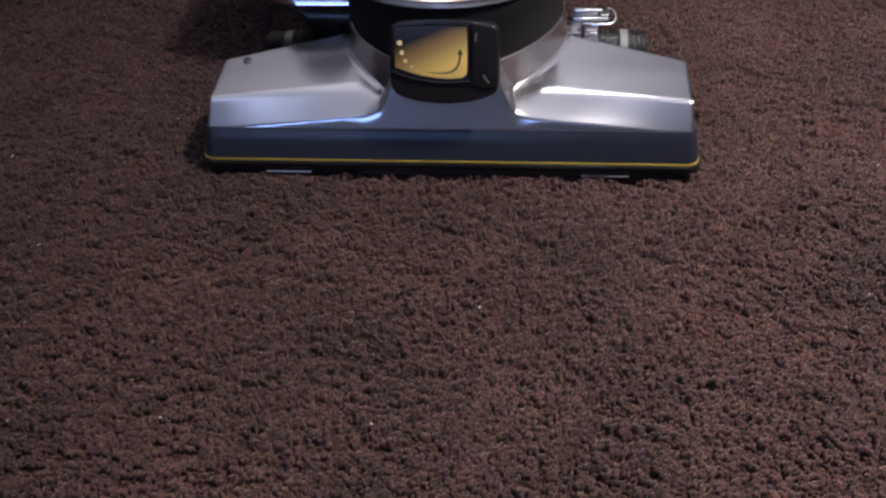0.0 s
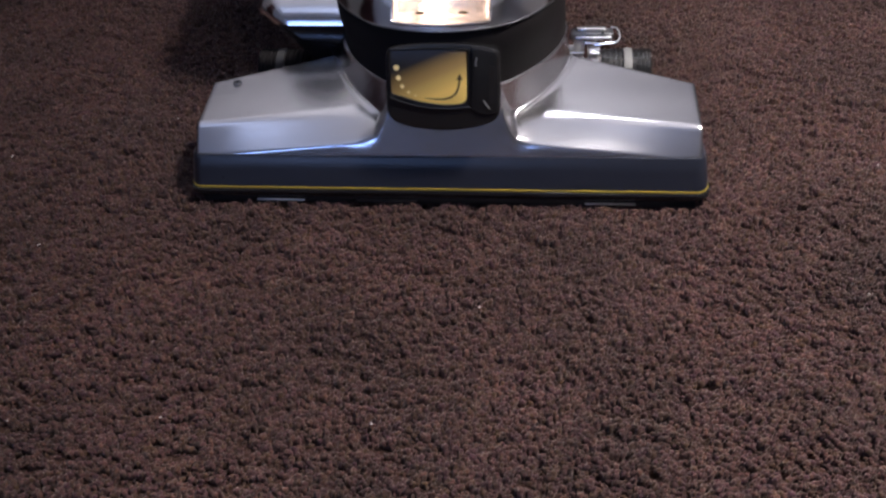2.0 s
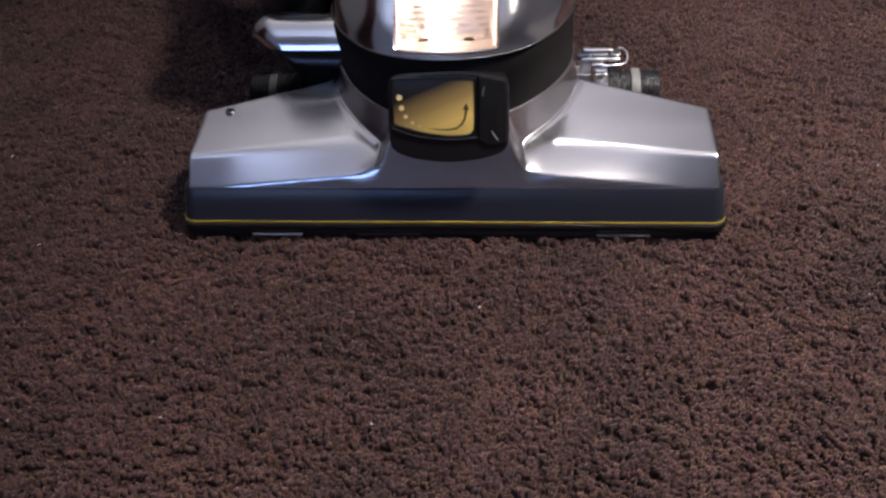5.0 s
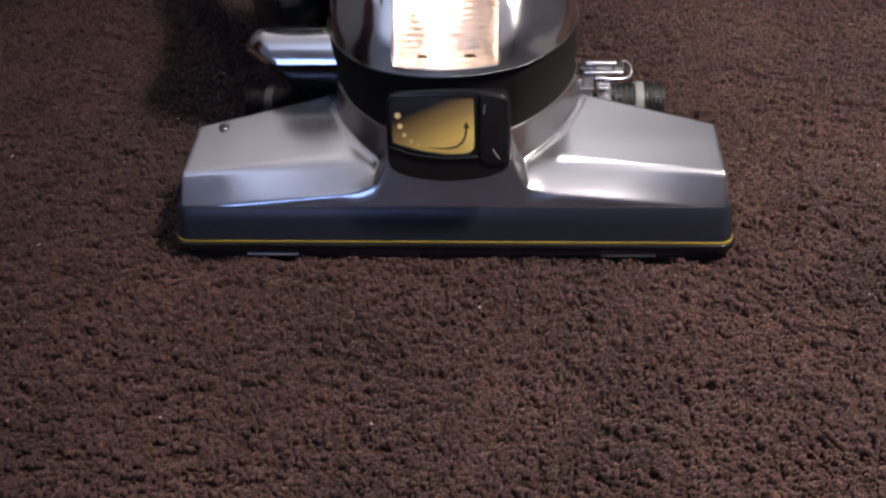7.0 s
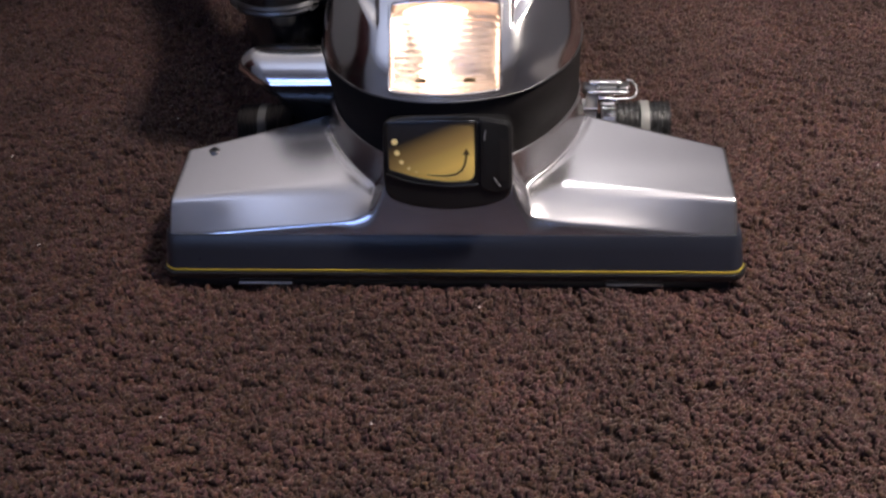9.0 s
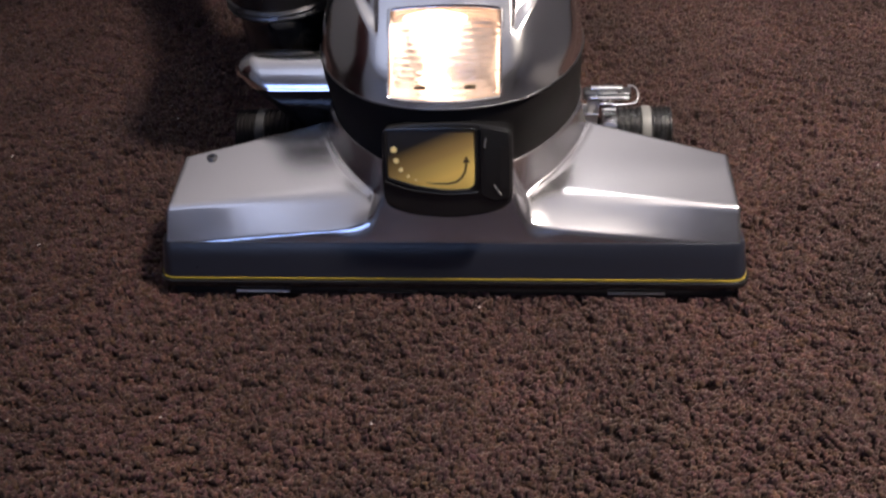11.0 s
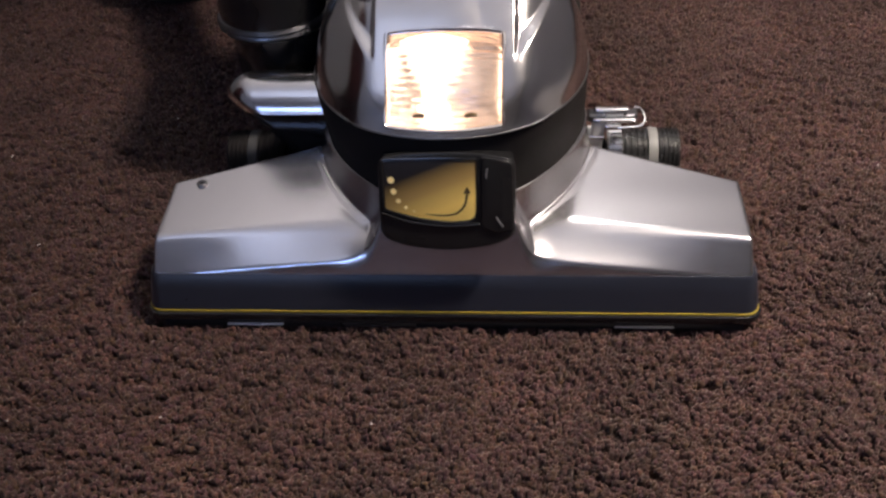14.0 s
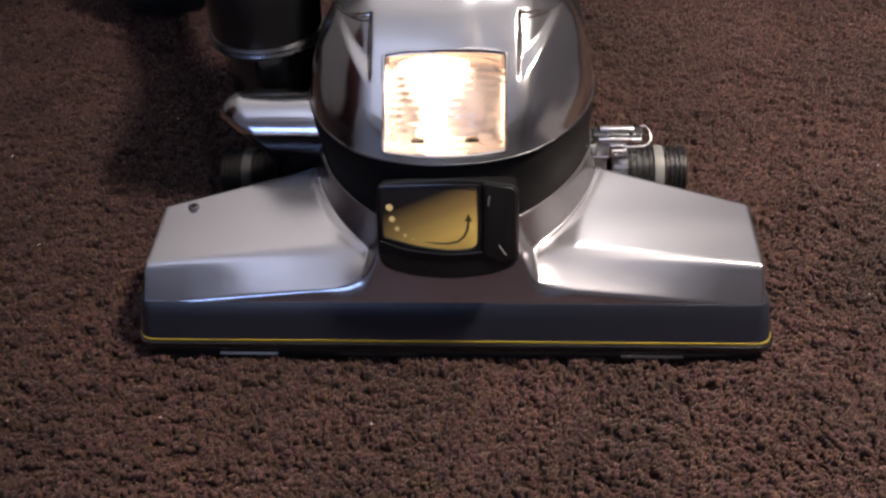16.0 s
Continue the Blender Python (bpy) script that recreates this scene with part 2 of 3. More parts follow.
# ---- the room: floor, walls, ceiling ----
def room():
    bm = box((-2.2, -1.8, -0.05), (2.2, 3.0, -0.0085))
    fl = part("floor", bm, UNDERLAY, None)
    for v in fl.data.vertices:
        v.co *= 1000
    tagged(fl, "brown carpet backing under the deep pile, wall to wall", "floor", kind="structure")
    walls = {
        "wall_east": [((2.2, -1.9, -0.05), (2.3, 3.1, 2.4))],
        "wall_west": [((-2.3, -1.9, -0.05), (-2.2, 3.1, 2.4))],
        "wall_north": [((-2.2, 3.0, -0.05), (2.2, 3.1, 2.4))],
        "wall_south": [((-2.2, -1.9, -0.05), (-1.75, -1.8, 2.4)), ((-0.35, -1.9, -0.05), (2.2, -1.8, 2.4)), ((-1.75, -1.9, -0.05), (-0.35, -1.8, 0.7)), ((-1.75, -1.9, 1.14), (-0.35, -1.8, 2.4))],
    }
    for name, boxes in walls.items():
        bm = bmesh.new()
        for lo, hi in boxes:
            b2 = box(lo, hi)
            me = bpy.data.meshes.new("tmp")
            b2.to_mesh(me)
            b2.free()
            bm.from_mesh(me)
            bpy.data.meshes.remove(me)
        w = part(name, bm, WALL, None)
        for v in w.data.vertices:
            v.co *= 1000
        tagged(w, "plain beige painted room wall", "wall", kind="structure")
    c = part("ceiling", box((-2.3, -1.9, 2.4), (2.3, 3.1, 2.5)), CEILING, None)
    for v in c.data.vertices:
        v.co *= 1000
    tagged(c, "plain white painted ceiling", "ceiling", kind="structure")
    win = part("window_1", box((-1.75, -1.895, 0.7), (-0.35, -1.885, 1.14)), DAY, None)
    for v in win.data.vertices:
        v.co *= 1000
    tagged(win, "window with blue dusk light behind the camera", "window", kind="structure")
    # Body of the added left fill, out of view.
    left_fill = tagged(new("added_fill_lamp"), "unseen tall uplight with a white bowl, added to brighten the ceiling at left", "lamp")
    left_fill.location = (LEFT_FILL[0], LEFT_FILL[1], -0.0085)
    part("base", spin_z([(0, 130), (14, 130), (22, 112), (26, 20)], 0, 0), MATT_BLACK, left_fill)
    part("pole", spin_z([(24, 11), (1362, 11)], 0, 0, 16), MATT_BLACK, left_fill)
    part("shade", spin_z([(1355, 20), (1362, 60), (1400, 130), (1460, 165), (1462, 161), (1404, 124), (1370, 50)], 0, 0), WHITE, left_fill)
    disc = tagged(new("ceiling_lamp"), "unseen small frosted ceiling lamp, added for the right wing's bright ridge", "lamp")
    disc.location = (CEILING_LAMP[0], CEILING_LAMP[1], 2.4)
    part("mount", spin_z([(-14, 60), (-1, 60), (0, 55)], 0, 0), WHITE, disc)
    part("shade", spin_z([(-58, 15), (-54, 40), (-40, 58), (-15, 66), (-14, 55)], 0, 0), GLASS_GLOW, disc)
    drop = tagged(new("pendant_lamp"), "unseen key light, built as a round frosted glass pendant on a cord", "lamp")
    drop.location = (PENDANT[0], PENDANT[1], 2.4)
    part("mount", spin_z([(-24, 40), (-1, 52), (0, 50)], 0, 0), WHITE, drop)
    part("cord", spin_z([(-630, 4), (-20, 4)], 0, 0, 10), WHITE, drop)
    part("shade", spin_z([(-725, 20), (-722, 60), (-708, 95), (-690, 110), (-665, 105), (-640, 70), (-625, 20)], 0, 0), GLASS_GLOW, drop)
    # Body of the added ceiling uplight, out of view.
    tall = tagged(new("added_fill_lamp"), "unseen slim uplight with a white bowl, added to brighten the ceiling", "lamp")
    tall.location = (UPLIGHT[0], UPLIGHT[1], -0.0085)
    part("base", spin_z([(0, 140), (14, 140), (22, 120), (26, 20)], 0, 0), MATT_BLACK, tall)
    part("pole", spin_z([(24, 12), (860, 12)], 0, 0, 16), MATT_BLACK, tall)
    part("shade", spin_z([(855, 20), (862, 60), (900, 130), (960, 175), (962, 171), (904, 124), (870, 50)], 0, 0), WHITE, tall)


# Never in view; stands for the red reflected in the hood's left side.
def curtain():
    n = 120
    rings = []
    for z, sway in ((0.02, 1.0), (1.1, 0.8), (2.2, 0.6)):
        rings.append([(-2100 - 28 * sway * math.sin(k * 0.95) - 10 * math.sin(k * 0.37), 200 + 900 * k / n, z * 1000) for k in range(n + 1)])
    c = tagged(part("curtain", loft(rings, close_ring=False, cap_start=False, cap_end=False), CURTAIN, None), "dark red cloth curtain hanging in folds", "curtain")
    mod = c.modifiers.new("thickness", "SOLIDIFY")
    mod.thickness = 0.004
    part("rod", tube([(-2100, 100, 2215), (-2100, 1200, 2215)], 12), DARK_METAL, c)


room()
curtain()


# ---- the carpet's pile ----
def value_noise(x, y, cell, seed):
    g = np.random.default_rng(seed).uniform(-1, 1, (400, 400))
    u, v = x / cell + 150, y / cell + 50
    i, j = np.floor(u).astype(int) % 399, np.floor(v).astype(int) % 399
    fu, fv = u - np.floor(u), v - np.floor(v)
    fu, fv = fu * fu * (3 - 2 * fu), fv * fv * (3 - 2 * fv)
    return (g[i, j] * (1 - fu) + g[i + 1, j] * fu) * (1 - fv) + (g[i, j + 1] * (1 - fu) + g[i + 1, j + 1] * fu) * fv


def pile():
    rng = np.random.default_rng(5)
    step = 0.00202
    gx, gy = np.meshgrid(np.arange(-0.56, 0.56, step), np.arange(0.235, 1.03, step), indexing="ij")
    x, y = gx.ravel(), gy.ravel()
    x = x + rng.uniform(-0.5, 0.5, x.size) * step
    y = y + rng.uniform(-0.5, 0.5, y.size) * step
    n = x.size
    # tufts gather in small uneven clumps, with gaps between them
    cx, cy = 0.0074, 0.0046
    ci, cj = np.floor(x / cx).astype(int), np.floor(y / cy).astype(int)
    jit = rng.uniform(0.05, 0.95, (400, 400, 2))
    lift = rng.normal(0, 1, (400, 400))
    best = np.full(n, 9.0)
    dx, dy, hi = np.zeros(n), np.zeros(n), np.zeros(n)
    for a in (-1, 0, 1):
        for b in (-1, 0, 1):
            p = jit[(ci + a) % 400, (cj + b) % 400]
            ex, ey = (ci + a + p[:, 0]) * cx - x, (cj + b + p[:, 1]) * cy - y
            d = np.hypot(ex, ey)
            near = d < best
            best = np.where(near, d, best)
            dx, dy = np.where(near, ex, dx), np.where(near, ey, dy)
            hi = np.where(near, lift[(ci + a) % 400, (cj + b) % 400], hi)
    best = best * 1000
    lx = 120 * dx + 0.9 * value_noise(x, y, 0.14, 11) + 0.8 * value_noise(x, y, 0.05, 1) + 0.6 * value_noise(x, y, 0.012, 2) + rng.normal(0, 0.55, n)
    ly = 120 * dy + 1.1 * value_noise(x, y, 0.14, 13) + 0.8 * value_noise(x, y, 0.05, 3) + 0.6 * value_noise(x, y, 0.012, 4) + rng.normal(0, 0.55, n) - 0.8
    # short uneven hollows between the clumps, longer across the room than along it
    dips = smoothstep(0.12, 0.72, value_noise(x * 0.62 + 0.12 * y, y, 0.0058, 6)) + 0.7 * smoothstep(0.2, 0.8, value_noise(x * 0.7 - 0.2 * y, y, 0.0033, 16))
    top = -1.5 + 0.5 * hi - 0.08 * best ** 2 + 0.6 * value_noise(x, y, 0.0034, 7) - 4.6 * dips + 0.9 * value_noise(x, y, 0.05, 8) + rng.normal(0, 0.5, n)
    top = np.clip(top, -7.5, 0.3)
    rad = 1.5 * rng.uniform(0.65, 1.3, n)
    turn = rng.uniform(0, 2 * np.pi, n)
    sides = 4
    levels = [(-9.5, 0.85, 0.0), (-1.2, 1.0, 0.75)]
    verts = np.empty((n, sides * 2 + 1, 3))
    for li, (dz, rr, lean) in enumerate(levels):
        wob = rng.uniform(0.6, 1.4, (n, sides))
        for k in range(sides):
            a = turn + 2 * np.pi * k / sides + 0.5 * li
            verts[:, li * sides + k, 0] = x * 1e3 + lx * lean + rad * rr * wob[:, k] * np.cos(a)
            verts[:, li * sides + k, 1] = y * 1e3 + ly * lean + rad * rr * wob[:, k] * np.sin(a)
            verts[:, li * sides + k, 2] = (top + dz + rng.normal(0, 0.25, n)) if li else -9.5
    verts[:, -1, 0], verts[:, -1, 1], verts[:, -1, 2] = x * 1e3 + lx, y * 1e3 + ly, top
    quads = [(li * sides + k, li * sides + (k + 1) % sides, (li + 1) * sides + (k + 1) % sides, (li + 1) * sides + k) for li in (0,) for k in range(sides)]
    tris = [(sides + k, sides + (k + 1) % sides, 2 * sides) for k in range(sides)]
    nv = sides * 2 + 1
    off = (np.arange(n) * nv)[:, None]
    loops = np.concatenate([(off + np.array(quads).ravel()[None]), (off + np.array(tris).ravel()[None])], axis=1).ravel()
    sizes = np.tile(np.array([4] * len(quads) + [3] * len(tris)), n)
    me = bpy.data.meshes.new("carpet_pile")
    me.vertices.add(n * nv)
    me.vertices.foreach_set("co", (verts.reshape(-1) * 0.001).astype(np.float32))
    me.loops.add(loops.size)
    me.loops.foreach_set("vertex_index", loops.astype(np.int32))
    me.polygons.add(sizes.size)
    me.polygons.foreach_set("loop_start", np.concatenate([[0], np.cumsum(sizes)[:-1]]).astype(np.int32))
    me.polygons.foreach_set("use_smooth", np.ones(sizes.size, dtype=bool))
    me.update(calc_edges=True)
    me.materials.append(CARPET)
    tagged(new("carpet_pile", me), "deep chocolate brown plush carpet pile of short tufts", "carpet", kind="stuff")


def carpet_sheet():
    # the same carpet carried on to the walls, round the tufted stretch
    cell = 0.02
    xs, ys = np.arange(-2.2, 2.2001, cell), np.arange(-1.8, 3.0001, cell)
    gx, gy = np.meshgrid(xs, ys, indexing="ij")
    gz = -0.0032 + 0.0011 * value_noise(gx, gy, 0.05, 21) + 0.0008 * value_noise(gx, gy, 0.021, 22)
    ny = ys.size
    faces = []
    for i in range(xs.size - 1):
        for j in range(ny - 1):
            inside = -0.56 < xs[i] + cell / 2 < 0.56 and 0.24 < ys[j] + cell / 2 < 1.02
            if not inside:
                faces.append((i * ny + j, (i + 1) * ny + j, (i + 1) * ny + j + 1, i * ny + j + 1))
    me = bpy.data.meshes.new("carpet")
    me.from_pydata(np.stack([gx, gy, gz], axis=-1).reshape(-1, 3).tolist(), [], faces)
    me.polygons.foreach_set("use_smooth", np.ones(len(faces), dtype=bool))
    me.materials.append(PLUSH)
    tagged(new("carpet", me), "chocolate brown plush carpet laid wall to wall", "carpet", kind="structure")


carpet_sheet()
pile()


# ---- specks of lint on the pile ----
def lint():
    spots = [(0.2656, 0.4136, 40), (0.2598, 0.4243, 10), (-0.289, 0.5165, 70), (-0.2199, 0.6825, 20), (-0.3475, 0.6379, 90), (-0.1676, 0.3478, 0), (-0.2569, 0.3523, 120),
             (0.0208, 0.4235, 15), (-0.2951, 0.846, 100), (0.2783, 0.654, 50), (-0.2292, 0.7055, 130), (-0.0461, 0.3337, 80), (0.2344, 0.4239, 30), (0.3284, 0.5519, 140)]
    rng = random.Random(3)
    for x, y, a in spots:
        r = rng.uniform(0.4, 0.75)
        long = r * rng.uniform(1.2, 2.6)
        bm = bmesh.new()
        bmesh.ops.create_icosphere(bm, subdivisions=1, radius=1.0)
        for v in bm.verts:
            v.co = Vector((v.co.x * long, v.co.y * r * 0.6, v.co.z * r * 0.5)) * rng.uniform(0.8, 1.2)
        ob = part("lint", bm, LINT, None)
        ob.matrix_world = pose(x, y, -0.0009, 0, 0, a)
        tagged(ob, "tiny white fleck of lint caught in the carpet", "lint", group="flecks of lint on the carpet")


lint()

# ---- the vacuum cleaner (x across, y away from its front edge, z up from the pile) ----
MID = 2.0
vac = tagged(new("vacuum_cleaner"), "upright vacuum cleaner with aluminium head and lit headlight on carpet", "vacuum cleaner")


def oval(cx, cy, a, b, n, z, count=96, power=2.4):
    """A rounded outline that is flatter than an ellipse in front, at height z."""
    out = []
    for k in range(count):
        t = 2 * math.pi * k / count - math.pi / 2
        c, s = math.cos(t), math.sin(t)
        out.append((cx + a * math.copysign(abs(c) ** (2 / power), c), cy + b * math.copysign(abs(s) ** (2 / power), s), z))
    return out


def nozzle():
    half = 183.0
    xs = np.unique(np.concatenate([np.linspace(-half, half, 150), np.linspace(-100, 100, 260), [-182.7, -181.8, 181.8, 182.7]]))
    ys = np.concatenate([np.linspace(8.5, 22, 160), np.linspace(22.2, 125, 300)])

    def height(x, y):
        ax = abs(x)
        f = np.clip((ax - 50) / 132.0, 0, 1)
        yr, zr = 38 - 14.5 * f, 55 - 4.5 * f
        g = np.clip((ax - 50) / 112.0, 0, 1)
        zc, yc = 43 - 10 * g, 11.0 - 2.5 * g
        strip = 33 + (y - 8.5) * (3.2 - 0.5 * g)
        face = zc + (y - yc) * (zr - zc) / (yr - yc)
        topf = zr + (y - yr) * (6.6 / 50 + 0.03 * (1 - f))
        w = smin(face, topf, 2.4) + 4.5 * smoothstep(72, 42, np.full_like(y, ax)) ** 2.4 * smoothstep(34, 14, y)
        # the neck's wall stands on a pointed oval, with a block in front of it under the cap
        d = ((np.abs((x - MID) / 88.5) ** 1.7 + np.abs((y - 120) / 102.0) ** 1.7) ** (1 / 1.7) - 1) * 85
        block = 76.0 - 3.2 * np.full_like(y, max(0.0, abs(x - MID) - 38.5))
        w = w + 0.7 * np.exp(-((d - 6.0) / 2.0) ** 2) * smoothstep(44, 52, np.full_like(y, ax)) * smoothstep(30, 40, y)
        neck = np.minimum(80 - 6.0 * d, 80.0)
        return np.minimum(smin(strip, smax(smax(w, block, 15.0), neck, 7.0), 1.4 + 6.5 * float(smoothstep(78, 52, np.array(ax)))), 79.0)

    rows = []
    for x in xs:
        back = 74 + 32 * np.clip((183 - abs(x)) / 93.0, 0, 1)
        yy = ys[ys <= back]
        z = height(x, yy)
        edge = abs(x) - 181.2
        if edge > 0:
            z = z - 0.5 * edge ** 2
        z = z - 1.2 * smoothstep(back - 2.5, back, yy) ** 2
        rows.append(arc_resample(np.stack([np.full_like(yy, x), yy, z], 1), 84))
    grid = []
    for r in rows:
        front = np.array([[r[0, 0], 9.5, 8.0], [r[0, 0], 9.0, 31.5]])
        rear = np.array([[r[-1, 0], r[-1, 1] + 0.6, r[-1, 2] - 2.0], [r[-1, 0], r[-1, 1] + 0.6, 8.0]])
        grid.append(np.concatenate([front, r, rear]))
    for end in (0, -1):
        e = grid[end].copy()
        e[:, 2] = 8.0
        e[:, 0] += 0.4 if end else -0.4
        grid.insert(0, e) if end == 0 else grid.append(e)
    n, m = len(grid), len(grid[0])
    verts = np.concatenate(grid)
    faces = [(i * m + j, (i + 1) * m + j, (i + 1) * m + j + 1, i * m + j + 1) for i in range(n - 1) for j in range(m - 1)]
    return link_mesh("nozzle_housing", verts, faces, BRUSHED, vac, "brushed aluminium floor head with sloping wings", sharp=50)


def bumper_ring(hw, yf, z, r, yb=84.0, steps=8):
    """A U-shaped outline round the head's front: open to the back."""
    pts = [(-hw, yb, z)]
    for k in range(steps + 1):
        a = math.pi + 0.5 * math.pi * k / steps
        pts.append((-hw + r + r * math.cos(a), yf + r + r * math.sin(a), z))
    for k in range(1, 12):
        pts.append((-hw + r + (2 * hw - 2 * r) * k / 12, yf, z))
    for k in range(steps + 1):
        a = 1.5 * math.pi + 0.5 * math.pi * k / steps
        pts.append((hw - r + r * math.cos(a), yf + r + r * math.sin(a), z))
    pts.append((hw, yb, z))
    return pts


def bumper():
    body = part("bumper", loft([bumper_ring(*q) for q in [(178, 12, 33.6, 6), (185.0, 8.0, 33.6, 7), (186.4, 7.0, 32.4, 8), (188.0, 4.0, 23, 9), (189.6, 0.2, 11.2, 10), (186, 4, 10.8, 8)]], close_ring=False, cap_start=False, cap_end=False), NAVY, vac, "navy rubber bumper with a gold line")
    part("gold_line", loft([bumper_ring(*q) for q in [(186, 4, 11.0, 8), (189.9, -0.2, 11.0, 10), (190.0, -0.4, 10.3, 10), (189.9, -0.3, 9.6, 10), (186, 4, 9.6, 8)]], close_ring=False, cap_start=False, cap_end=False), GOLD, body, "thin gold line")
    part("lower_lip", loft([bumper_ring(*q) for q in [(186, 4, 9.4, 8), (190.8, -1.5, 9.35, 10), (191.2, -1.85, 9.2, 11), (191.4, -2.0, 8.8, 11), (191.4, -2.0, 5.0, 11), (190.2, -1.0, 3.4, 10), (184, 4, 3.2, 8), (184, 6, -3.0, 8)]], close_ring=False, cap_start=False, cap_end=False), BLACK, body, "glossy black lip")
    part("base_plate", box((-181, 0.2, -3.5), (181, 82, 2.6), 0.8), MATT_BLACK, vac, "dark steel base plate")
    # The left plate's bright glint is put into a pale, non-metal colour.
    for x0, x1 in ((-140, -104), (103, 139)):
        part("skid_plate", box((x0, -1.6, -0.5), (x1, 6, 0.0), 0.15), PALE if x0 < 0 else STEEL, vac, "bright metal skid plate")
    part("skid_plate", box((-68, -1.5, -0.5), (-20, 6, -0.1), 0.15), DARK_METAL, vac, "bright metal skid plate")


def neck_rim():
    o = oval(MID, 120, 86.4, 104.6, 0, 79.0, 160, 1.7)
    part("neck_rim", tube(o + o[:1], 0.9, 10), BRUSHED, vac, "bright rim under the black collar", sharp=60)


def screw():
    s = part("screw", spin_z([(54.5, 3.6), (58.2, 3.6), (58.9, 3.0), (59.0, 2.1), (58.0, 1.7)], -163.3, 71.0, 20), DARK_METAL, vac, "small chrome screw")
    part("socket", spin_z([(58.05, 1.9), (58.3, 1.9)], -163.3, 71.0, 6), MATT_BLACK, s)


def collar():
    rings = []
    for k, z in enumerate((70, 76, 79, 81, 86, 92, 98, 104, 110, 115, 120, 124.6, 127.0, 127.9)):
        u = float(smoothstep(78, 124, np.array(z)))
        trim = {0: 2.5, 1: 1.2, 2: 0.5, 13: 2.2, 12: 0.5}.get(k, 0.0)
        rings.append(oval(MID, 120 - 15 * u, 85.6 - 1.4 * u - trim, 104 - 12.4 * u - trim, 0, z, 140, 1.7 + 0.4 * u))
    part("collar", loft(rings), MATT_BLACK, vac, "matt black collar round the head's neck", sharp=60)


# the belt cap's sloping face: u across, v up along it, w out of it
CAP_TILT = math.atan(0.215)


def cap(u, v, w):
    return (u, 1.4 + v * math.sin(CAP_TILT) - w * math.cos(CAP_TILT), 80.8 + v * math.cos(CAP_TILT) + w * math.sin(CAP_TILT))


def rounded(points, r, seg=5):
    """A polygon in the cap's face with its corners rounded."""
    out = []
    n = len(points)
    for i in range(n):
        p0, p, p1 = (Vector(points[(i + k) % n]) for k in (-1, 0, 1))
        rr = min(r[i] if isinstance(r, (list, tuple)) else r, 0.49 * (p0 - p).length, 0.49 * (p1 - p).length)
        a, b = p + (p0 - p).normalized() * rr, p + (p1 - p).normalized() * rr
        for k in range(seg + 1):
            t = k / seg
            out.append(tuple((1 - t) ** 2 * a + 2 * t * (1 - t) * p + t * t * b))
    return out


def inset(points, d):
    lo = Vector((min(p[0] for p in points), min(p[1] for p in points)))
    hi = Vector((max(p[0] for p in points), max(p[1] for p in points)))
    m, s = (lo + hi) / 2, hi - lo
    return [((p[0] - m.x) * (1 - 2 * d / s.x) + m.x, (p[1] - m.y) * (1 - 2 * d / s.y) + m.y) for p in points]


def slab(outline, w0, w1, edge=0.0):
    rings = [[cap(u, v, w0) for u, v in outline]]
    if edge:
        for k in range(5):
            a = 0.5 * math.pi * k / 4
            rings.append([cap(u, v, w1 - edge + edge * math.sin(a)) for u, v in inset(outline, edge * (1 - math.cos(a)))])
    else:
        rings.append([cap(u, v, w1) for u, v in outline])
    return loft(rings)


